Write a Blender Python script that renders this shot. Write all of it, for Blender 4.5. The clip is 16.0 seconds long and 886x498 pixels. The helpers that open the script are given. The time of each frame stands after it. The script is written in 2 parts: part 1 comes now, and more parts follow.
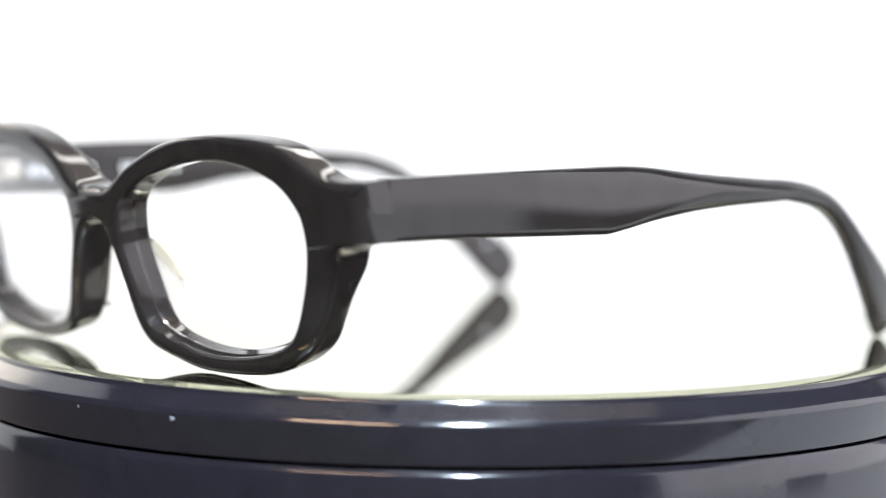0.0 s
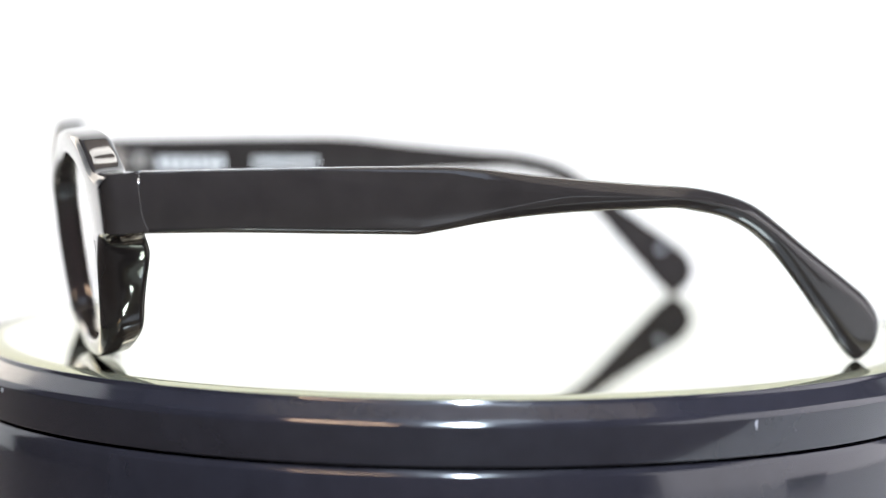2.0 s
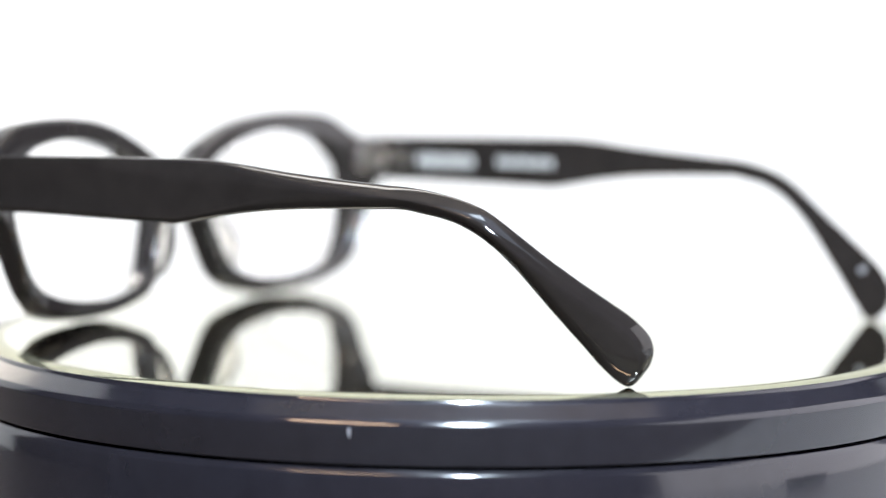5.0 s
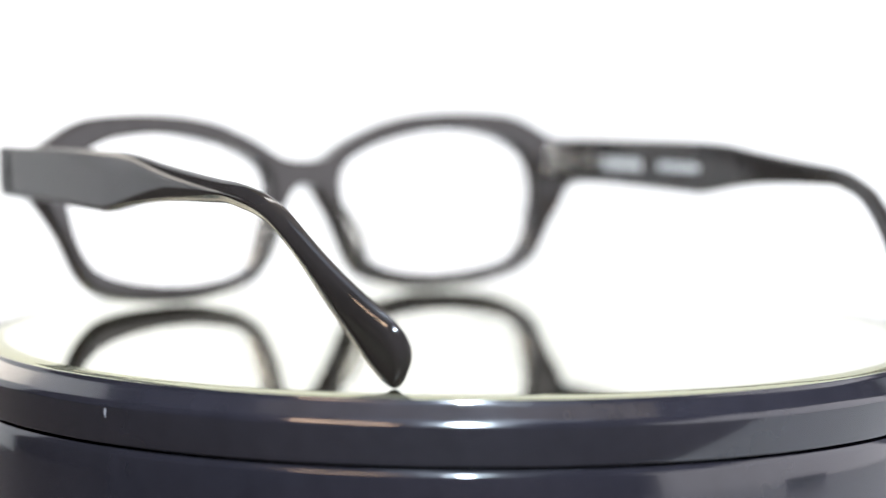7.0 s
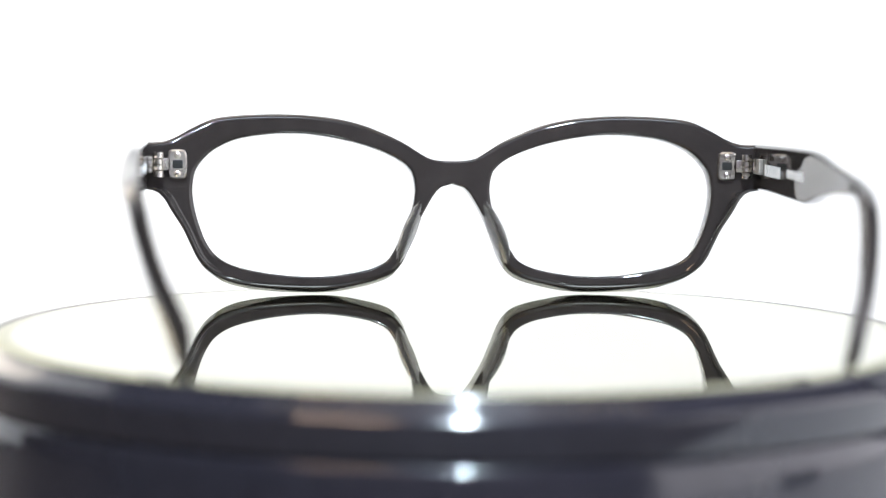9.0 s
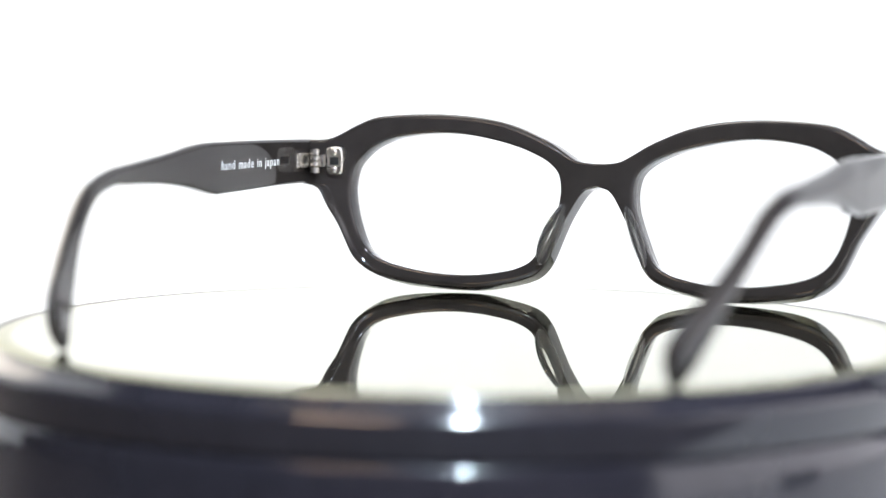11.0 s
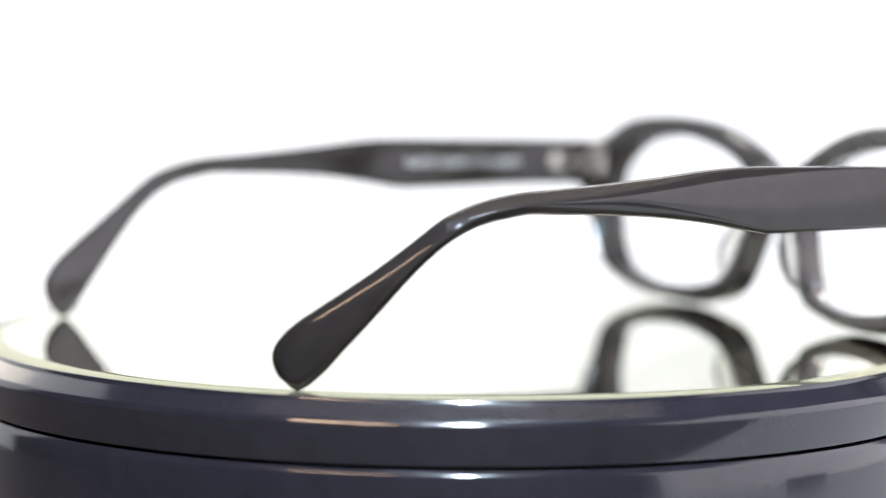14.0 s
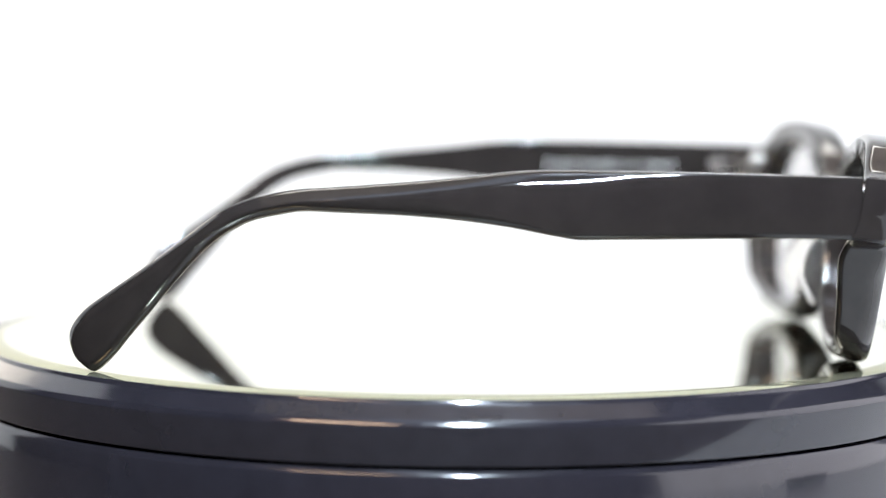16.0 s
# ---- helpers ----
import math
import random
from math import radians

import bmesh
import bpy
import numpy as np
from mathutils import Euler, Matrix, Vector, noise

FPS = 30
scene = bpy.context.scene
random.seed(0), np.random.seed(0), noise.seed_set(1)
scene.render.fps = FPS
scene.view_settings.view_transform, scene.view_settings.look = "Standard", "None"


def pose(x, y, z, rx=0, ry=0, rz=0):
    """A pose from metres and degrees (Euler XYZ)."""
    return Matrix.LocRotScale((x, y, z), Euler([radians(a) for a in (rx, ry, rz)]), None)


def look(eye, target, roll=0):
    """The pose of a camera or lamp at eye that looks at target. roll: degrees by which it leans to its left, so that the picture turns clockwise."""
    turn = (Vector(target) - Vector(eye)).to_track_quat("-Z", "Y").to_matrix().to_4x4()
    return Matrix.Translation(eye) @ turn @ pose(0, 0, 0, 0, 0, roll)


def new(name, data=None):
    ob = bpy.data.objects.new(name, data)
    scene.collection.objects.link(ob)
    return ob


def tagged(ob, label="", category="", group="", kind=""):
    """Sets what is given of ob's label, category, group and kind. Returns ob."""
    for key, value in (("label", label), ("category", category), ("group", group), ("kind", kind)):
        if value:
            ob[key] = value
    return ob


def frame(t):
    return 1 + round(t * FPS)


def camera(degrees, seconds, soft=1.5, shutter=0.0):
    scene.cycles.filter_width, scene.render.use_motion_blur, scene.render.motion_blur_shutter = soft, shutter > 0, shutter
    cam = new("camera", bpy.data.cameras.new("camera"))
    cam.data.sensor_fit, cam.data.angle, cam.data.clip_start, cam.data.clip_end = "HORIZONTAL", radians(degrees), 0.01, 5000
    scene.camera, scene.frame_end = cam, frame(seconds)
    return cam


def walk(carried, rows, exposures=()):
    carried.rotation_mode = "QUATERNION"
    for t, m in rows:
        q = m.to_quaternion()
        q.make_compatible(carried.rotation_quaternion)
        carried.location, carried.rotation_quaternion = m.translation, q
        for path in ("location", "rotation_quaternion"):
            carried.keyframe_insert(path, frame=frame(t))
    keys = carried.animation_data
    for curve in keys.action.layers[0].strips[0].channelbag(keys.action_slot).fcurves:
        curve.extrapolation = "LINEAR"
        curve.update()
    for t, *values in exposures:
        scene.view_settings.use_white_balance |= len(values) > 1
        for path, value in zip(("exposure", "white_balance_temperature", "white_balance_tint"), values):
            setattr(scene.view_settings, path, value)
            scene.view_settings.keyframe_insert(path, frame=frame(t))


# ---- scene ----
# ------------------------------------------------------------------ camera
TOP = 0.046                    # height of the mirror's face over the table
DECK = 0.001                   # one millimetre

FOCUS_NEAR, FOCUS_FAR = 0.396, 0.525
EYE = (0.0, -0.45981, TOP + 0.05396)

cam = camera(21.209, 16.0, soft=1.25)
STAND = pose(*EYE, 0, 0, 0.3461) @ pose(0, 0, 0, 90 - 4.7101, 0, 0) @ pose(0, 0, 0, 0, 0, 0.4737)
# while the lens is focused far its picture shrinks a little, as if it stood back
BACK = STAND @ pose(0, 0, 0.0075)
walk(cam, [(0.0, STAND), (6.6, STAND), (6.9, STAND), (7.8, BACK), (8.1, BACK), (12.4, BACK), (12.7, BACK), (13.1, STAND), (13.4, STAND), (16.0, STAND)])
focus = new("focus_point")
cam.data.dof.use_dof = True
cam.data.dof.aperture_fstop = 8.2
cam.data.dof.focus_object = focus

# ------------------------------------------------------------------ world and light
world = bpy.data.worlds.new("world")
scene.world = world
world.use_nodes = True
world.node_tree.nodes["Background"].inputs[0].default_value = (0.80, 0.88, 1.0, 1)
world.node_tree.nodes["Background"].inputs[1].default_value = 0.3
scene.view_settings.exposure = 0.0


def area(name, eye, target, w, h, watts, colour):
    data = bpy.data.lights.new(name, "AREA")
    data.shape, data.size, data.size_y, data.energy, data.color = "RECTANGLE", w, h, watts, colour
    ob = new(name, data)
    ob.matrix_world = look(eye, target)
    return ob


area("lamp_cool", (0.035, -0.80, 0.85), (0.0, 0.45, 0.12), 0.06, 0.06, 19, (0.72, 0.86, 1.0))
# added soft light, no known source: the bright right side mirrored in the temples
area("east_fill", (1.0, -0.30, 0.44), (0.0, -0.25, 0.35), 1.5, 0.9, 9.5, (0.97, 0.95, 1.0))
area("lamp_overhead", (0.10, -0.33, 1.0), (0.02, -0.05, 0.0), 0.20, 0.15, 1.5, (0.74, 0.86, 1.0))
# added glowing panel in place of the cream surface that the lenses mirror
area("west_panel_glow", (-0.545, 0.58, 0.30), (0.0, 0.47, 0.25), 0.76, 0.52, 3.0, (1.0, 0.88, 0.74))
area("tent_top_light", (0.05, -0.45, 1.10), (0.03, -0.35, 0.0), 0.75, 0.50, 2.4, (0.66, 0.78, 1.0))
# added fill with no known source: whitens the sweep and its left floor
area("backdrop_fill", (0.0, 0.60, 1.02), (-0.08, 0.72, 0.0), 0.9, 0.16, 4.2, (1.0, 0.98, 0.94))
area("lamp_warm", (-0.60, -1.10, 1.25), (0.0, 0.0, 0.05), 0.60, 0.10, 5.0, (1.0, 0.70, 0.48))


# ------------------------------------------------------------------ materials
def material(name, base, rough, metal=0.0, grain=0.0, grain_scale=900.0, bump=0.0, bump_scale=600.0, rough_var=0.0, ior=1.5, coat=0.0,
             transmission=0.0):
    m = bpy.data.materials.new(name)
    m.use_nodes = True
    nt = m.node_tree
    b = nt.nodes["Principled BSDF"]
    b.inputs["Base Color"].default_value = (*base, 1)
    b.inputs["Roughness"].default_value = rough
    b.inputs["Metallic"].default_value = metal
    b.inputs["IOR"].default_value = ior
    b.inputs["Coat Weight"].default_value = coat
    b.inputs["Coat Roughness"].default_value = 0.02
    b.inputs["Transmission Weight"].default_value = transmission
    co = nt.nodes.new("ShaderNodeTexCoord")
    if grain:
        n1 = nt.nodes.new("ShaderNodeTexNoise")
        n1.inputs["Scale"].default_value = grain_scale
        n1.inputs["Detail"].default_value = 4
        n2 = nt.nodes.new("ShaderNodeTexNoise")
        n2.inputs["Scale"].default_value = grain_scale / 14
        add = nt.nodes.new("ShaderNodeMath")
        add.operation = "ADD"
        mr = nt.nodes.new("ShaderNodeMapRange")
        mr.inputs[1].default_value, mr.inputs[2].default_value = 0.6, 1.4
        mr.inputs[3].default_value, mr.inputs[4].default_value = 1 - grain, 1 + grain
        hsv = nt.nodes.new("ShaderNodeHueSaturation")
        hsv.inputs["Color"].default_value = (*base, 1)
        for n in (n1, n2):
            nt.links.new(co.outputs["Object"], n.inputs["Vector"])
        nt.links.new(n1.outputs["Fac"], add.inputs[0])
        nt.links.new(n2.outputs["Fac"], add.inputs[1])
        nt.links.new(add.outputs[0], mr.inputs[0])
        nt.links.new(mr.outputs[0], hsv.inputs["Value"])
        nt.links.new(hsv.outputs["Color"], b.inputs["Base Color"])
    if rough_var:
        n3 = nt.nodes.new("ShaderNodeTexNoise")
        n3.inputs["Scale"].default_value = 130
        n3.inputs["Detail"].default_value = 6
        mr = nt.nodes.new("ShaderNodeMapRange")
        mr.inputs[1].default_value, mr.inputs[2].default_value = 0.35, 0.75
        mr.inputs[3].default_value, mr.inputs[4].default_value = max(rough - rough_var, 0.0), rough + rough_var
        nt.links.new(co.outputs["Object"], n3.inputs["Vector"])
        nt.links.new(n3.outputs["Fac"], mr.inputs[0])
        nt.links.new(mr.outputs[0], b.inputs["Roughness"])
    if bump:
        n4 = nt.nodes.new("ShaderNodeTexNoise")
        n4.inputs["Scale"].default_value = bump_scale
        bp = nt.nodes.new("ShaderNodeBump")
        bp.inputs["Strength"].default_value = bump
        bp.inputs["Distance"].default_value = 0.0002
        nt.links.new(co.outputs["Object"], n4.inputs["Vector"])
        nt.links.new(n4.outputs["Fac"], bp.inputs["Height"])
        nt.links.new(bp.outputs[0], b.inputs["Normal"])
    return m


ACETATE = material("black_acetate", (0.026, 0.0222, 0.0205), 0.045, grain=0.25, grain_scale=160, bump=0.015, bump_scale=260, rough_var=0.015)
PAD = material("smoke_acetate", (0.80, 0.78, 0.74), 0.05, grain=0.1, grain_scale=300, transmission=0.96, ior=1.3)
LENS = material("clear_lens", (1, 1, 1), 0.0, transmission=1.0, ior=1.5)
SILVER = material("nickel_silver", (0.78, 0.74, 0.68), 0.26, metal=1.0, rough_var=0.06)
PRINT = material("silver_print", (0.82, 0.82, 0.82), 0.45, grain=0.08)
MIRROR = material("mirror", (0.69, 0.688, 0.605), 0.0, metal=1.0)
GLASS_EDGE = material("green_glass_edge", (0.43, 0.39, 0.275), 0.12, grain=0.12, grain_scale=120, coat=0.5)
GLASS_RIM = material("green_glass_border", (0.55, 0.55, 0.40), 0.03, metal=0.78, grain=0.06, grain_scale=120)
BEZEL = material("black_gloss_plastic", (0.0205, 0.0198, 0.0265), 0.14, grain=0.2, grain_scale=220, bump=0.02, bump_scale=120, rough_var=0.05, coat=0.3)
# what a silvered plate gives back at a low slant
for plate, slant in ((MIRROR, (0.94, 0.94, 0.90, 1)), (GLASS_RIM, (0.62, 0.605, 0.51, 1))):
    plate.node_tree.nodes["Principled BSDF"].inputs["Specular Tint"].default_value = slant
GROOVE = material("groove_black", (0.006, 0.006, 0.006), 0.6, grain=0.2)
CHIP = material("scuffed_white", (0.36, 0.36, 0.39), 0.5, grain=0.15)
WHITE = material("white_sweep", (0.76, 0.76, 0.75), 0.7, grain=0.012, grain_scale=60, bump=0.02)
WALL = material("wall_paint", (0.58, 0.55, 0.66), 0.7, grain=0.04, grain_scale=30, bump=0.05)
FLOOR = material("floor_grey", (0.30, 0.29, 0.28), 0.5, grain=0.15, grain_scale=40)
# colour of the added overhead board, warm so that tops reflect tan
WARM = material("warm_reflector_board", (0.72, 0.60, 0.50), 0.7, grain=0.05, grain_scale=20)
BROWN = material("brown_wood", (0.085, 0.070, 0.064), 0.6, grain=0.2, grain_scale=14)
DARK = material("dark_board", (0.02, 0.02, 0.025), 0.5, grain=0.2)


# ------------------------------------------------------------------ helpers
def part(name, bm, mat, parent=None, label="", smooth=35, mats=()):
    bmesh.ops.recalc_face_normals(bm, faces=bm.faces)
    if bm.calc_volume(signed=True) < 0:
        bmesh.ops.reverse_faces(bm, faces=bm.faces)
    me = bpy.data.meshes.new(name)
    bm.to_mesh(me)
    bm.free()
    for m in (mat, *mats):
        me.materials.append(m)
    if smooth:
        me.polygons.foreach_set("use_smooth", [True] * len(me.polygons))
        me.set_sharp_from_angle(angle=radians(smooth))
    ob = new(name, me)
    if parent:
        ob.parent = parent
    if label:
        ob["label"] = label
    return ob


def box(bm, x0, x1, y0, y1, z0, z1, bevel=0.0):
    vs = [bm.verts.new((x, y, z)) for x in (x0, x1) for y in (y0, y1) for z in (z0, z1)]
    for f in ((0, 1, 3, 2), (4, 6, 7, 5), (0, 4, 5, 1), (2, 3, 7, 6), (0, 2, 6, 4), (1, 5, 7, 3)):
        bm.faces.new([vs[i] for i in f])
    if bevel:
        es = {e for v in vs for e in v.link_edges}
        bmesh.ops.bevel(bm, geom=list(es), offset=bevel, segments=2, affect="EDGES", profile=0.6)


def lathe(profile, steps=256, closed=False):
    """A turned body from (radius, height) pairs in millimetres."""
    bm = bmesh.new()
    rings = []
    for r, z in profile:
        if r == 0:
            rings.append([bm.verts.new((0, 0, z * DECK))])
        else:
            rings.append([bm.verts.new((r * DECK * math.cos(2 * math.pi * i / steps), r * DECK * math.sin(2 * math.pi * i / steps), z * DECK)) for i in range(steps)])
    pairs = list(zip(rings, rings[1:])) + ([(rings[-1], rings[0])] if closed else [])
    for a, b in pairs:
        for i in range(steps):
            j = (i + 1) % steps
            if len(a) == 1:
                bm.faces.new((a[0], b[i], b[j]))
            elif len(b) == 1:
                bm.faces.new((a[i], a[j], b[0]))
            else:
                bm.faces.new((a[i], a[j], b[j], b[i]))
    return bm


def catmull(points, n=8):
    """A smooth open line through 2D points."""
    p = [np.array(q, float) for q in points]
    p = [2 * p[0] - p[1]] + p + [2 * p[-1] - p[-2]]
    out = []
    for a, b, c, d in zip(p, p[1:], p[2:], p[3:]):
        for i in range(n):
            t = i / n
            out.append(0.5 * (2 * b + (c - a) * t + (2 * a - 5 * b + 4 * c - d) * t * t + (3 * b - a - 3 * c + d) * t ** 3))
    out.append(p[-2])
    return np.array(out)


def rounded(corners, segs=4):
    """A closed polygon whose corners (x, y, radius) are rounded off."""
    out = []
    n = len(corners)
    for i in range(n):
        a, b, c = (np.array(corners[k % n][:2], float) for k in (i - 1, i, i + 1))
        la, lc = np.linalg.norm(a - b), np.linalg.norm(c - b)
        r = corners[i][2]
        s = b + (a - b) / max(la, 1e-6) * min(r, la * 0.49)
        e = b + (c - b) / max(lc, 1e-6) * min(r, lc * 0.49)
        for k in range(segs + 1):
            t = k / segs
            out.append((1 - t) ** 2 * s + 2 * t * (1 - t) * b + t * t * e)
    return out


def smoothstep(x, a, b):
    t = min(max((x - a) / (b - a), 0.0), 1.0)
    return t * t * (3 - 2 * t)


# ------------------------------------------------------------------ the room
def build_room():
    bm = bmesh.new()
    line = [(-0.125, 0.0), (0.5, 0.0)] + [(0.5 + 0.35 * math.sin(a), 0.35 - 0.35 * math.cos(a)) for a in np.linspace(0.1, math.pi / 2, 14)] + [(0.85, 0.95)]
    line[1:1] = [(0.15, 0.0), (0.2, 0.0)]
    west = [0.06 if y < 0.2 else -0.56 for y, z in line]
    rows = [[bm.verts.new((x, y, z)) for x in (w, 1.0)] for w, (y, z) in zip(west, line)]
    low = [[bm.verts.new((x, y + (0.006 if z > 0.02 else 0), z - 0.006)) for x in (w, 1.0)] for w, (y, z) in zip(west, line)]
    for r in (rows, low):
        for a, b in zip(r, r[1:]):
            bm.faces.new((a[0], a[1], b[1], b[0]))
    tagged(part("backdrop", bm, WHITE), "seamless white sweep backdrop under and behind the turntable", "backdrop", kind="structure")

    def wall(name, *dims, mat=WALL):
        b = bmesh.new()
        box(b, *dims)
        return tagged(part(name, b, mat, smooth=0), kind="structure")
    # unseen white sheet and card, added to brighten what the gloss reflects
    wall("reflector_sheet_east", 0.22, 1.0, -0.75, -0.127, -0.007, -0.001, mat=WHITE)
    wall("reflector_card_west", -0.585, -0.565, 0.19, 1.0, -0.008, 0.6, mat=WHITE)
    # unseen board added overhead, only to be reflected
    wall("reflector_board_top", -0.5, 0.5, -0.20, 0.88, 1.06, 1.08, mat=WARM)
    wall("tabletop", -1.1, 1.1, -0.9, 1.0, -0.05, -0.008, mat=BROWN)
    wall("floor", -1.6, 2.3, -1.9, 1.9, -0.80, -0.75, mat=FLOOR)
    wall("ceiling", -1.6, 2.3, -1.9, 1.9, 1.9, 1.95)
    wall("wall_north", -1.5, 2.2, 1.8, 1.9, -0.75, 1.9, mat=BROWN)
    wall("wall_south", -1.5, 2.2, -1.9, -1.8, -0.75, 1.9)
    wall("wall_east", 2.2, 2.3, -1.9, 1.9, -0.75, 1.9)
    wall("wall_west", -1.6, -1.5, -1.9, 1.9, -0.75, 1.9, mat=BROWN)


# ------------------------------------------------------------------ turntable
SPEED = -13.5784


def build_turntable():
    table = new("turntable")
    table.location = (0, 0, TOP)
    tagged(table, "glossy black display turntable with a round mirror top", "turntable")
    body = rounded([(60, -11.0, 0.1), (93.9, -11.0, 0.15), (94.5, -11.95, 0.3), (94.9, -14.5, 0.8), (97.75, -TOP * 1000, 1.0), (60, -TOP * 1000, 0.1)])
    part("base", lathe([tuple(q) for q in body], closed=True), BEZEL, table, "glossy black plastic base")
    part("spindle", lathe([(20, -12), (20, -9), (0, -9)], 48), GROOVE, table, "dark spindle in the gap")
    ring = rounded([(91.3, -3.2, 0.2), (91.3, -0.15, 0.15), (91.75, -0.07, 0.2), (92.1, -0.75, 0.3), (94.72, -3.1, 0.25), (95.22, -3.98, 0.25), (94.3, -10.45, 0.35), (88.0, -10.45, 0.2), (88.0, -3.2, 0.2)])
    platter = part("platter", lathe([tuple(q) for q in ring], closed=True), BEZEL, table, "glossy black bevelled rim")
    bm = lathe([(0, 0.0), (87.0, 0.0), (89.8, 0.0), (90.9, -0.35), (91.0, -0.5), (91.0, -3.1), (0, -3.1)], 320)
    for f in bm.faces:
        r = f.calc_center_median().to_2d().length
        if r > 0.087:
            f.material_index = 1 if r > 0.0909 else 2
    part("mirror", bm, MIRROR, platter, "round mirror plate with a greenish polished edge", smooth=20, mats=(GLASS_EDGE, GLASS_RIM))
    # scuffs on the rim, with their bearing at the start
    for bearing, z, w, h in ((-32.2, -5.0, 0.3, 1.0), (-118.64, -4.75, 0.5, 0.42), (-131.1, -4.7, 0.16, 0.3)):
        bm = bmesh.new()
        r = 95.24 - (-3.98 - z) * 0.142
        pts = [(w * math.cos(a) * (1 + 0.25 * math.sin(3 * a + bearing)), h * math.sin(a)) for a in np.linspace(0, 2 * math.pi, 12, endpoint=False)]
        ring_out = [bm.verts.new((r * DECK, x * DECK, (z + y) * DECK)) for x, y in pts]
        ring_top = [bm.verts.new(((r + 0.06) * DECK, x * 0.8 * DECK, (z + y * 0.8) * DECK)) for x, y in pts]
        bm.faces.new(ring_top)
        for i in range(12):
            j = (i + 1) % 12
            bm.faces.new((ring_out[i], ring_out[j], ring_top[j], ring_top[i]))
        bmesh.ops.rotate(bm, verts=bm.verts, cent=(0, 0, 0), matrix=Matrix.Rotation(radians(bearing), 3, "Z"))
        part("scuff", bm, CHIP, platter, "pale scuff")
    return platter


# ------------------------------------------------------------------ the glasses, in millimetres: u to the wearer's left, v ahead, z up
GU, GV = -5.59, 14.40
THICK, THICK_EYE = 6.3, 6.0
EYE_U, EYE_Z = 33.5, 20.5


def place(u, v, z):
    return (-(u + GU) * DECK, (v + GV) * DECK, z * DECK)


def place_front(u, v, z):
    """The front is a little taller towards the middle than its end pieces."""
    return place(u * 1.0143, v, z * (1.0143 - 0.0143 * smoothstep(abs(u), 58, 66)))


def rear(u, z):
    return 53.1 - 0.00121 * u * u + 0.13 * (z - 4)


def polar(line):
    """Radius over angle, seen from the middle of the lens."""
    d = np.asarray(line) - (EYE_U, EYE_Z)
    a = np.unwrap(np.arctan2(d[:, 1], d[:, 0]))
    if a[-1] < a[0]:
        a, d = a[::-1], d[::-1]
    return a, np.hypot(d[:, 0], d[:, 1])


def at_angle(table, x):
    a, r = table
    lo = a[0]
    return float(np.interp((x - lo) % (2 * math.pi) + lo, np.append(a, a[0] + 2 * math.pi), np.append(r, r[0])))


BROW = [(0, 29.9), (2.5, 30.0), (4.9, 30.4), (7.3, 31.7), (10.6, 33.8), (14, 35.5), (20, 37.9), (26.4, 39.4), (33, 40.1), (39.2, 40.3), (46, 40.1), (50.8, 39.7), (53.5, 39.2), (55.4, 38.5), (58.5, 37.0), (61.5, 35.5), (65, 34.6), (71.5, 34.6)]
CHEEK = [(71.5, 24.3), (67.5, 24.0), (65.4, 23.3), (63.9, 21.6), (62.3, 18.8), (60.1, 15.2), (58.1, 11.0), (56.7, 8.3), (54.7, 6.0), (51.3, 4.0), (45.9, 2.6), (39.3, 1.9), (32, 1.6), (26, 1.8), (20.2, 2.8), (16.3, 3.8), (13.6, 5.0), (11.8, 6.7), (10.6, 8.6), (9.6, 11), (8.6, 13.6), (7.3, 16.7), (6.0, 19.2), (4.8, 21.3), (3.5, 23.2), (2.0, 24.4), (0, 24.9)]
HOLE = [(8.4, 23.5), (8.7, 26.0), (9.6, 28.1), (11.9, 30.1), (15, 31.7), (20, 33.5), (26.4, 35.0), (32.7, 35.9), (39.1, 36.0), (45.5, 35.3), (49.5, 34.3), (53.3, 32.4), (55.8, 30.1), (57.4, 27.6), (58.0, 23.8), (57.6, 20), (56.6, 16.2), (55.1, 12.4), (53, 9.4), (50, 7.4), (45.6, 6.0), (39.3, 4.9), (32.9, 4.4), (26.5, 4.6), (20.2, 5.6), (17, 6.6), (14.6, 8.0), (13.1, 10.2), (11.8, 12.8), (9.9, 17.1), (8.8, 20.3)]
OUTER_LINE = np.vstack([catmull(BROW), catmull(CHEEK)])
HOLE_LINE = catmull(HOLE + HOLE[:1])
OUTER, INNER = polar(OUTER_LINE), polar(HOLE_LINE)
CUTS = [math.atan2(z - EYE_Z, u - EYE_U) for u, z in ((0, 29.9), (0, 24.9), (71.5, 34.6), (71.5, 24.3))]
ANGLES = sorted(set([round(-math.pi + 2 * math.pi * i / 220, 6) for i in range(220)] + [round(c, 6) for c in CUTS]))


def outline(a):
    r = at_angle(OUTER, a)
    return np.array((max(EYE_U + r * math.cos(a), 0.0), EYE_Z + r * math.sin(a)))


def outward(a):
    """The outline's normal; straight up and down where the halves meet."""
    p = outline(a)
    if p[0] < 0.03:
        return np.array((0.0, 1.0 if p[1] > 29.85 else -1.0 if p[1] < 24.95 else 0.0))
    q, o = outline(a + 0.006), outline(a - 0.006)
    if min(q[0], o[0]) < 0.03:
        return np.array((0.0, 1.0 if p[1] > 27 else -1.0))
    d = q - o
    return np.array((d[1], -d[0])) / np.linalg.norm(d)


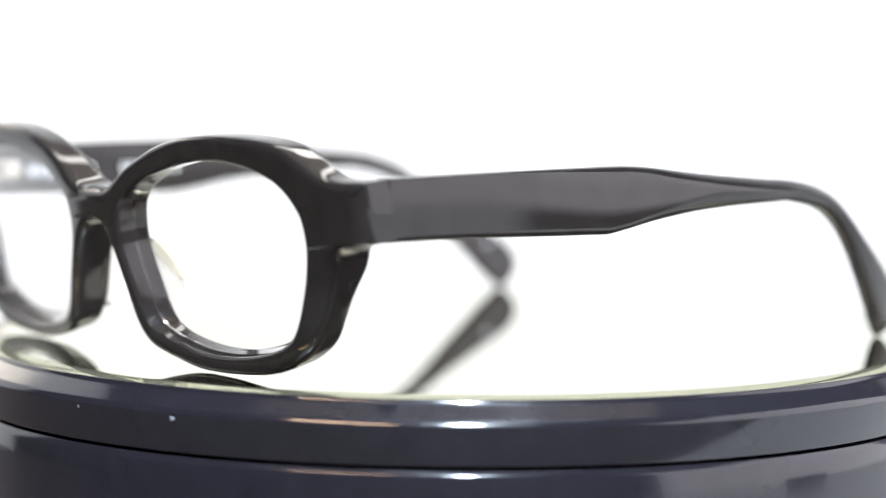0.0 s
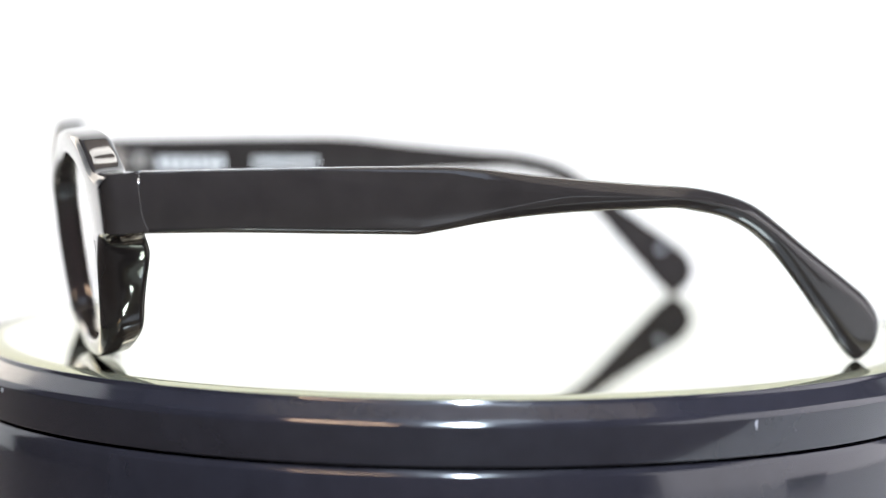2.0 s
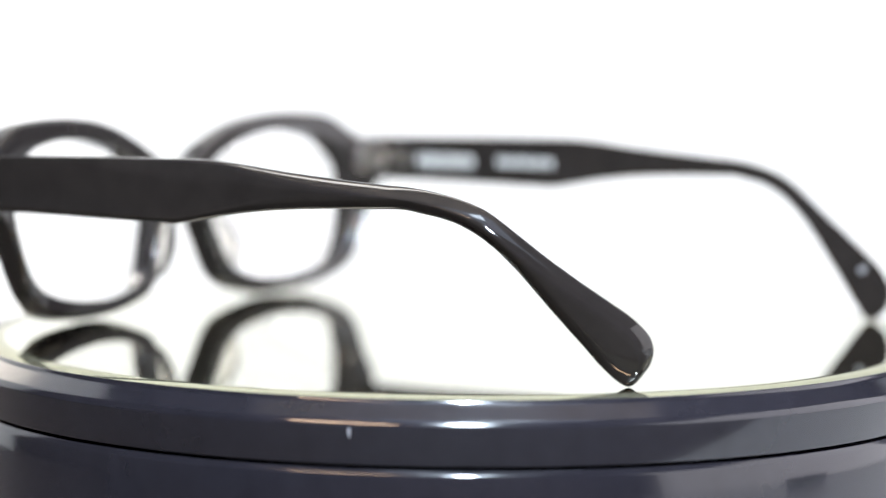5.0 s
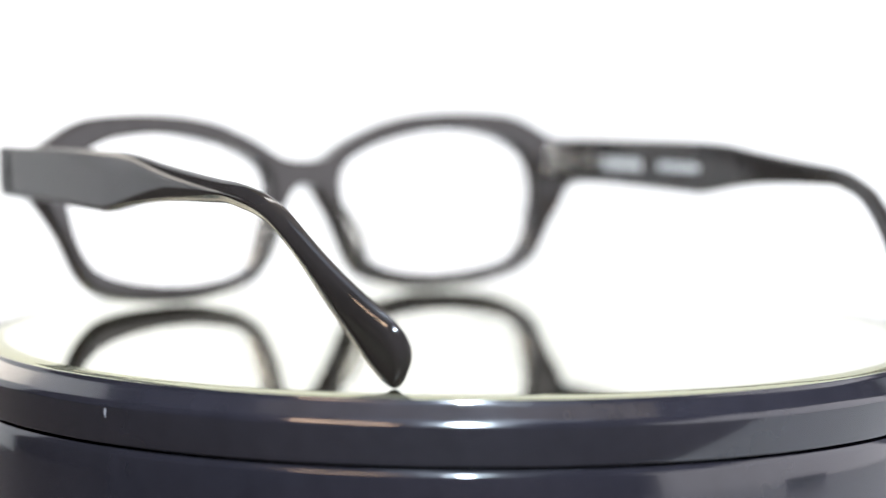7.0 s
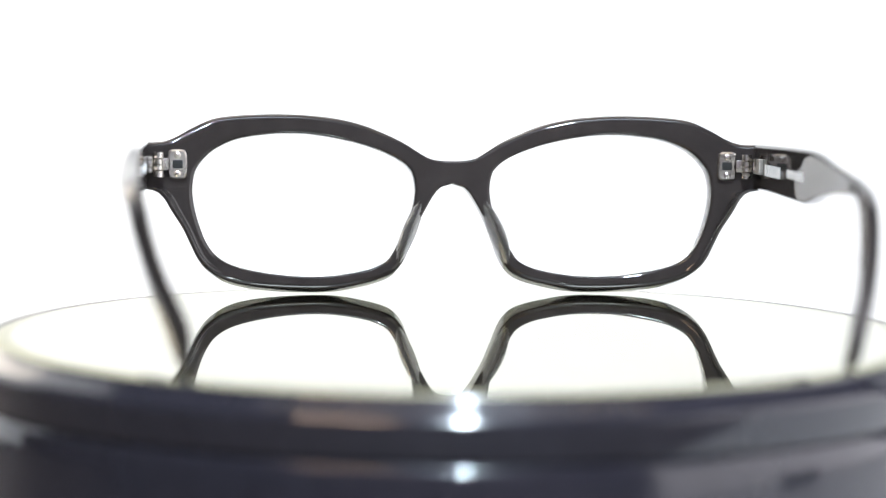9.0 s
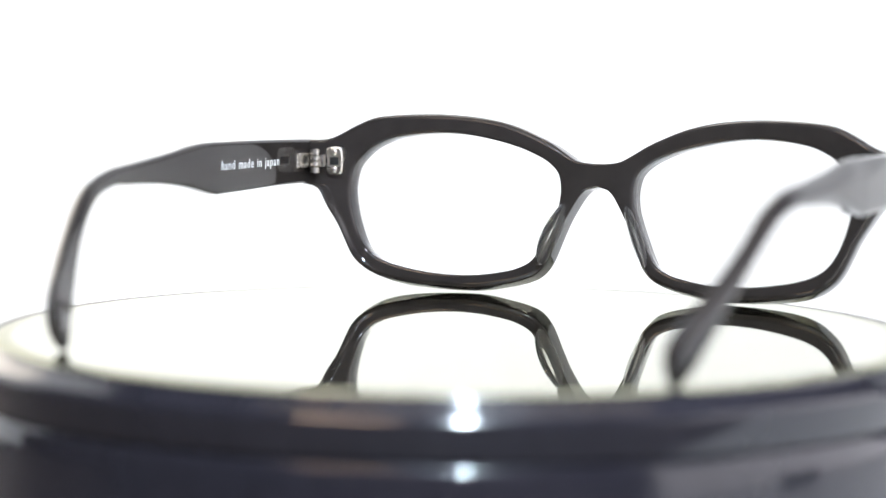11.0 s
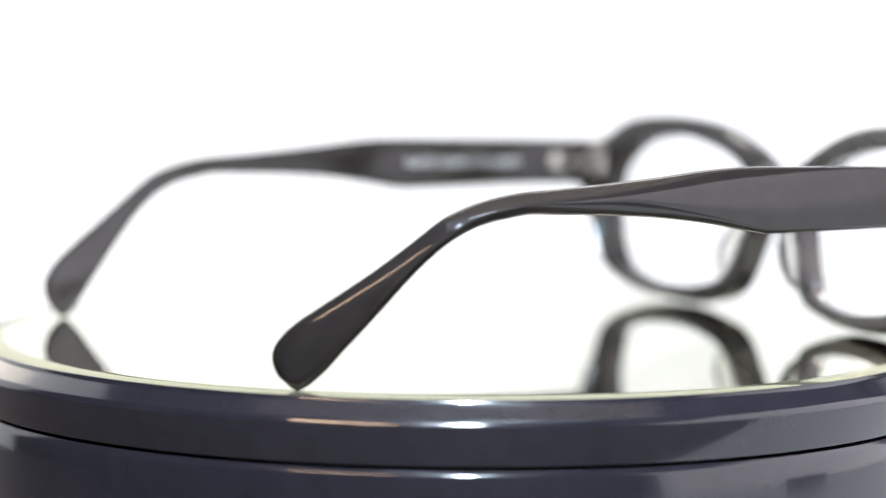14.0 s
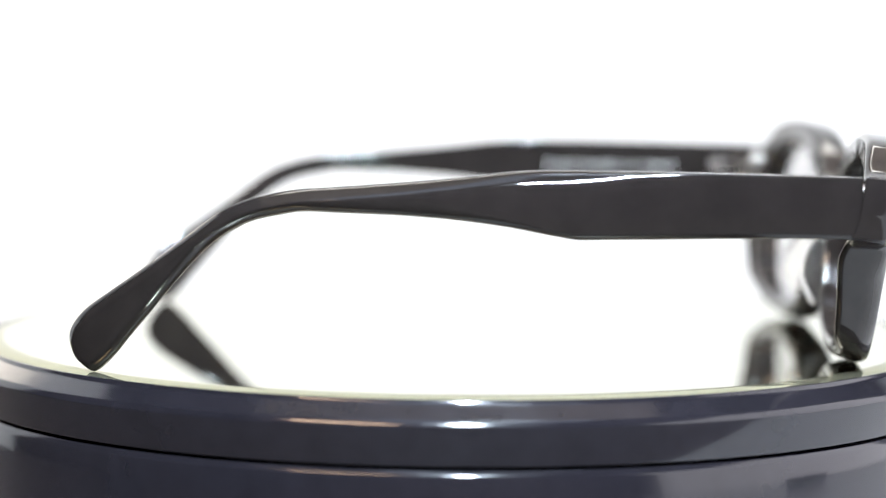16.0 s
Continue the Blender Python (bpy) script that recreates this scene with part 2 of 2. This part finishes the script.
def rounded_line(corners, segs=4):
    """A closed line in space whose corners (point, radius) are rounded off."""
    out = []
    n = len(corners)
    for i in range(n):
        a, b, c = (corners[k % n][0] for k in (i - 1, i, i + 1))
        r = corners[i][1]
        la, lc = np.linalg.norm(a - b), np.linalg.norm(c - b)
        s = b + (a - b) / max(la, 1e-6) * min(r, la * 0.49)
        e = b + (c - b) / max(lc, 1e-6) * min(r, lc * 0.49)
        for k in range(segs + 1):
            t = k / segs
            out.append((1 - t) ** 2 * s + 2 * t * (1 - t) * b + t * t * e)
    return out


def front_mesh():
    bm = bmesh.new()
    for side in (1, -1):
        loops = []
        for a in ANGLES:
            rh = at_angle(INNER, a)
            hole = np.array((EYE_U + rh * math.cos(a), EYE_Z + rh * math.sin(a)))
            p, n = outline(a), outward(a)
            free = smoothstep(p[0], 0.05, 1.2)
            low = smoothstep(p[0], 48, 57) * (1 - smoothstep(p[1], 16, 25.0))
            end = smoothstep(p[0], 66, 70)
            ci, cd, cr = 0.95 + 1.3 * low + 0.9 * end, 0.9 + 1.4 * low + 0.6 * end, (0.35 + 0.45 * smoothstep(p[0], 4, 12)) * (1 - 0.8 * end)
            if p[0] < 0.03 and n[1] == 0:
                p_front = np.array((0.0, min(max(p[1], 24.9 + ci), 29.9 - ci)))
                p_rear = np.array((0.0, min(max(p[1], 24.9 + cr), 29.9 - cr)))
            else:
                p_front, p_rear = p - ci * n, p - cr * n
            back = -(1.3 + 1.2 * smoothstep(p[1], 9, 21)) * smoothstep(p[0], 50, 58) * (1 - smoothstep(p[1], 20, 28))
            nose = 1.3 * (1 - smoothstep(hole[0], 8, 24))
            spot = lambda q, w: np.array((q[0], q[1] - max(w, 0.0) * (0.10 + 0.2 * max(0.0, 1 - q[1] / 18)), w))
            soft_r = 0.55 * free + 0.004
            prof = rounded_line([(spot(hole, 0.0), 0.9), (spot(hole, THICK_EYE + nose), 0.9), (spot(p_front, THICK + nose), soft_r * 2.4), (spot(p, THICK + nose - cd), soft_r * 2.4),
                                 (spot(p, cr + back), soft_r * (1 - 0.7 * end)), (spot(p_rear, back), soft_r * (1 - 0.7 * end)), (spot(hole + (p_rear - hole) * 0.8, 0.1 * back), 0.4)])
            loops.append([bm.verts.new(place_front(side * max(u, 0.0), rear(u, z) + w, z)) for u, z, w in prof])
        n = len(loops[0])
        for la, lb in zip(loops, loops[1:] + loops[:1]):
            for i in range(n):
                q = (la[i], la[(i + 1) % n], lb[(i + 1) % n], lb[i])
                if all(abs(v.co.x + GU * DECK) < 3e-5 for v in q):
                    continue
                bm.faces.new(q)
    bmesh.ops.remove_doubles(bm, verts=bm.verts, dist=2.5e-5)
    bmesh.ops.dissolve_degenerate(bm, edges=bm.edges, dist=1e-6)
    return bm


def lens_mesh(side):
    bm = bmesh.new()
    layers = []
    for w in (2.9, 4.1):
        rings = [[bm.verts.new(place_front(side * EYE_U, rear(EYE_U, EYE_Z) + w + 0.35, EYE_Z))]]
        for k in (0.33, 0.66, 1.0):
            ring = []
            for i in range(120):
                a = 2 * math.pi * i / 120
                r = (at_angle(INNER, a) + 0.35) * k
                u, z = EYE_U + r * math.cos(a), EYE_Z + r * math.sin(a)
                ring.append(bm.verts.new(place_front(side * u, rear(u, z) + w + 0.35 * (1 - k * k), z)))
            rings.append(ring)
        for i in range(120):
            j = (i + 1) % 120
            bm.faces.new((rings[0][0], rings[1][i], rings[1][j]))
            for p, q in zip(rings[1:], rings[2:]):
                bm.faces.new((p[i], q[i], q[j], p[j]))
        layers.append(rings[-1])
    for i in range(120):
        j = (i + 1) % 120
        bm.faces.new((layers[0][i], layers[0][j], layers[1][j], layers[1][i]))
    return bm


# upper and lower edge of a temple, hinge to tip: (v, z) above and (v, z) below, the thickness
TEMPLE = [
    (50.5, 34.6, 50.5, 24.4, 4.0), (36, 34.9, 36, 24.5, 4.0), (18, 35.2, 18, 24.2, 4.0), (8.2, 35.3, 8.2, 24.05, 4.0),
    (4.9, 35.35, 4.9, 24.0, 4.0), (3.6, 35.35, 3.6, 24.12, 4.0), (-1, 35.3, -0.4, 24.8, 3.9), (-7, 34.9, -7, 26.0, 3.8), (-15.5, 33.9, -16, 27.1, 3.7), (-25, 33.0, -25.4, 27.7, 3.6),
    (-35, 32.2, -35.2, 28.0, 3.5), (-41, 31.8, -40.4, 28.1, 3.5), (-45.6, 31.1, -44.2, 27.5, 3.5), (-50, 30.0, -47.6, 26.8, 3.5),
    (-54.6, 28.1, -50.9, 25.6, 3.5), (-59.6, 24.6, -55.3, 23.0, 3.5), (-65.1, 20.6, -60.8, 18.1, 3.4), (-75.4, 13.6, -70.3, 7.6, 3.3)]
TIP = [(-78.6, 11.2, -73.6, 3.6, 3.2), (-80.6, 9.0, -75.8, 1.3, 3.1), (-81.5, 7.2, -76.9, 0.45, 2.9), (-81.6, 5.5, -77.9, 0.1, 2.5), (-81.1, 3.7, -78.9, 0.6, 1.9), (-80.4, 2.5, -79.7, 1.4, 0.9)]


def temple_u(v):
    """The middle of a temple: nearly straight, then bowed in towards the tip."""
    s = 50 - v
    return 70.4 - 3.0e-5 * s ** 2 - 2.5e-12 * s ** 6


def temple_mesh(side):
    bm = bmesh.new()
    rows = np.array(TEMPLE + TIP)
    fine = np.column_stack([catmull([(i, r[k]) for i, r in enumerate(rows)], 6)[:, 1] for k in range(5)])
    loops = []
    n = len(fine)
    for i, (tv, tz, bv, bz, th) in enumerate(fine):
        lean = side * smoothstep(-tv, 35, 62) * 0.6
        fore = smoothstep(-tv, 54, 78)
        t, b = np.array((tv - lean + 0.8 * fore, tz + lean * 0.5)), np.array((bv - lean + 1.2 * fore, bz))
        soft_edge = 0.95 + 0.6 * smoothstep(i / n, 0.25, 0.6)
        u = temple_u((tv + bv) / 2)
        half = th / 2
        length = np.linalg.norm(t - b)
        round_off, deep = smoothstep(-tv, -30, 2), smoothstep(-tv, 0, 26)
        y2, x2 = length * (0.91 - 0.2 * round_off), half - 0.1 - 1.55 * round_off * th / 4
        cut = min(0.75, half * 0.45)
        low = cut * 1.15 + deep * min(1.3, length * 0.22)
        prof = rounded([(-half, 0, soft_edge * 0.9), (half - cut * (1 + 0.5 * deep), 0, 0.4 + 0.5 * deep), (half, low, 0.4 + 0.6 * deep), (half, y2 + (length - 1.8 * th / 3.5 - y2) * deep, 0.5 + 1.0 * round_off),
                        (x2 + (half - 2.25 * th / 3.5 - x2) * deep, length, 0.45 + 0.8 * round_off), (-half, length, soft_edge * 0.9)], 7)
        loops.append([(u + x, b + (t - b) * y / length) for x, y in prof])
    vs = [[bm.verts.new(place(side * u, q[0], q[1])) for u, q in loop] for loop in loops]
    m = len(vs[0])
    for la, lb in zip(vs, vs[1:]):
        for i in range(m):
            bm.faces.new((la[i], la[(i + 1) % m], lb[(i + 1) % m], lb[i]))
    bm.faces.new(vs[0])
    bm.faces.new(vs[-1])
    return bm


def pad_mesh(side):
    """The moulded rest beside the nose: a tapered fin behind the rim."""
    bm = bmesh.new()
    loops = []
    for k in range(13):
        t = k / 12
        u, z = 6.9 + 5.2 * t, 20.6 - 13.0 * t
        swell = math.sin(math.pi * (0.06 + 0.88 * t)) ** 0.6
        back = 4.5 * swell
        loop = []
        for i in range(14):
            a = 2 * math.pi * i / 14
            loop.append(bm.verts.new(place_front(side * (u + 1.3 * math.cos(a) * swell + 0.9 * (math.sin(a) < -0.2) * swell), rear(u, z) + 0.6 + (back + 0.4) * min(math.sin(a), 0.25), z + 0.5 * math.cos(a))))
        loops.append(loop)
    for la, lb in zip(loops, loops[1:]):
        for i in range(14):
            bm.faces.new((la[i], la[(i + 1) % 14], lb[(i + 1) % 14], lb[i]))
    bm.faces.new(loops[0])
    bm.faces.new(loops[-1])
    return bm


def slab(bm, side, u0, u1, v0, v1, z0, z1, bevel=0.2):
    a, b = place(side * u0, v0, z0), place(side * u1, v1, z1)
    box(bm, min(a[0], b[0]), max(a[0], b[0]), min(a[1], b[1]), max(a[1], b[1]), a[2], b[2], bevel * DECK)


def knuckle(bm, side, u, v, z0, z1, r):
    vs = bmesh.ops.create_cone(bm, cap_ends=True, segments=20, radius1=r * DECK, radius2=r * DECK, depth=(z1 - z0) * DECK)["verts"]
    bmesh.ops.translate(bm, verts=vs, vec=place(side * u, v, (z0 + z1) / 2))


def build_glasses():
    glasses = new("eyeglasses")
    glasses.location = (0, 0, TOP)
    tagged(glasses, "black acetate eyeglasses standing open on the mirror", "glasses")
    front = part("front_frame", front_mesh(), ACETATE, glasses, "thick black acetate front with rounded oval rims")
    for side in (1, -1):
        lens = part("lens", lens_mesh(side), LENS, front, "clear demo lens", smooth=30)
        lens.visible_shadow = False
        part("nose_pad", pad_mesh(side), PAD, front, "smoky moulded nose pad")
        temple = part("temple", temple_mesh(side), ACETATE, glasses, "black acetate temple arm with a flared curved tip")
        # rounded plate on the front, link, tall barrel block, slotted leaf on the temple
        bm = bmesh.new()
        lobes = rounded([(60.2, 26.4, 1.3), (64.2, 26.4, 1.3), (64.2, 28.4, 0.4), (63.9, 29.6, 0.3), (64.2, 30.8, 0.4), (64.2, 32.9, 1.3), (60.2, 32.9, 1.3), (60.0, 30.6, 0.5), (60.0, 28.7, 0.5)], 5)
        inset = [(62.1 + (u - 62.1) * 0.86, 29.65 + (z - 29.65) * 0.90) for u, z in lobes]
        rings = [[bm.verts.new(place(side * u, v, z)) for u, z in line] for line, v in ((lobes, 52.2), (lobes, 50.4), (inset, 50.0))]
        for p, q in zip(rings, rings[1:]):
            for k in range(len(p)):
                bm.faces.new((p[k], p[(k + 1) % len(p)], q[(k + 1) % len(p)], q[k]))
        bm.faces.new(rings[-1])
        plate = part("hinge_plate", bm, SILVER, temple, "silver hinge plate with rounded lobes")
        # thin black slab on the plate's face paints the shade of a hollow
        bm = bmesh.new()
        slab(bm, side, 60.9, 63.2, 49.96, 50.3, 28.7, 30.6, 0.15)
        part("shade_inlay", bm, GROOVE, plate, "flat black inlay for the shaded hollow")
        bm = bmesh.new()
        slab(bm, side, 64.0, 66.6, 48.9, 49.8, 28.3, 31.1, 0.25)
        part("hinge_link", bm, SILVER, temple, "silver hinge link")
        for z0, z1 in ((26.9, 28.2), (28.5, 29.5), (29.8, 30.8), (31.1, 32.4)):
            bm = bmesh.new()
            knuckle(bm, side, 66.3, 48.6, z0, z1, 1.15)
            part("hinge_barrel", bm, SILVER, temple, "silver hinge barrel")
        bm = bmesh.new()
        for v0, v1, z0, z1 in ((41.6, 48.4, 30.75, 31.6), (41.6, 48.4, 28.2, 29.05), (41.6, 44.9, 29.0, 30.8), (47.5, 48.4, 29.0, 30.8)):
            slab(bm, side, 67.5, 68.6, v0, v1, z0, z1, 0.12)
        part("hinge_leaf", bm, SILVER, temple, "silver slotted hinge leaf")
        for z in (27.6, 31.7):
            bm = bmesh.new()
            vs = bmesh.ops.create_uvsphere(bm, u_segments=14, v_segments=8, radius=0.0008)["verts"]
            bmesh.ops.scale(bm, verts=vs, vec=(1, 0.5, 1))
            bmesh.ops.translate(bm, verts=vs, vec=place(side * 62.1, 49.95, z))
            part("rivet", bm, SILVER, plate, "small silver rivet")
        if side == 1:
            curve = bpy.data.curves.new("lettering", "FONT")
            curve.body, curve.size, curve.extrude, curve.space_character, curve.space_word = "hand made in japan", 0.0029, 0.00004, 1.18, 1.25
            tmp = bpy.data.objects.new("lettering", curve)
            me = bpy.data.meshes.new_from_object(tmp)
            bpy.data.objects.remove(tmp)
            bm = bmesh.new()
            bm.from_mesh(me)
            bpy.data.meshes.remove(me)
            xs = [v.co.x for v in bm.verts]
            for v in bm.verts:
                k = (v.co.x - min(xs)) / (max(xs) - min(xs))
                vv = 5.7 + 28.3 * k
                inner = temple_u(vv) - 2.0
                v.co = place(inner - 0.03 - v.co.z * 1000, vv, 29.2 + v.co.y * 1000)
            part("lettering", bm, PRINT, temple, "silver printed words", smooth=0)
        else:
            # two words that cannot be read: rows of plain bars
            for v0, v1, z0, z1, count in ((39.8, 24.4, 28.1, 30.6, 7), (18.4, 3.6, 28.7, 30.5, 8)):
                for i in range(count):
                    bm = bmesh.new()
                    a = v0 + (v1 - v0) * (i + 0.14) / count
                    b = v0 + (v1 - v0) * (i + 0.82) / count
                    inner = temple_u((a + b) / 2) - 2.0
                    slab(bm, side, inner - 0.08, inner + 0.1, b, a, z0, z1, 0.0)
                    part("lettering_bar", bm, PRINT, temple, "silver printed bar", smooth=0)
            bm = bmesh.new()
            vs = bmesh.ops.create_cone(bm, cap_ends=True, segments=28, radius1=0.001, radius2=0.001, depth=0.0005)["verts"]
            bmesh.ops.rotate(bm, verts=vs, cent=(0, 0, 0), matrix=Matrix.Rotation(radians(90), 3, "Y") @ Matrix.Rotation(radians(4), 3, "X"))
            bmesh.ops.translate(bm, verts=vs, vec=place(-(temple_u(-73.6) - 1.75), -73.6, 10.2))
            part("printed_mark", bm, CHIP, temple, "pale round printed mark")
    return glasses


def build_side_blocks():
    # unseen dark blocks, added for the two dark patches mirrored in the base
    for x, y in ((-0.66, -0.225), (0.62, -0.15)):
        bm = bmesh.new()
        box(bm, -0.012, 0.012, -0.062, 0.062, 0.0, 0.028, 0.004)
        ob = tagged(part("side_block", bm, DARK), "short dark block added out of view, mirrored in the turntable's base", "strap", "straps beside the turntable")
        ob.location = (x, y, 0.0 if x > 0 else -0.008)


build_room()
build_side_blocks()
platter = build_turntable()
glasses = build_glasses()


def focus_at(d):
    return STAND @ pose(0, 0, -d)


def motions():
    near, far = focus_at(FOCUS_NEAR), focus_at(FOCUS_FAR)
    walk(focus, [(0.0, near), (6.9, near), (7.1, focus_at(0.41)), (7.7, focus_at(0.49)), (8.1, far), (12.75, far), (13.2, near), (16.0, near)])
    times = [0.25 * i for i in range(65)]
    walk(platter, [(t, pose(0, 0, 0, 0, 0, SPEED * t)) for t in times])
    walk(glasses, [(t, pose(0, 0, TOP, 0, 0, 217.685 - 90 + SPEED * t)) for t in times])


motions()
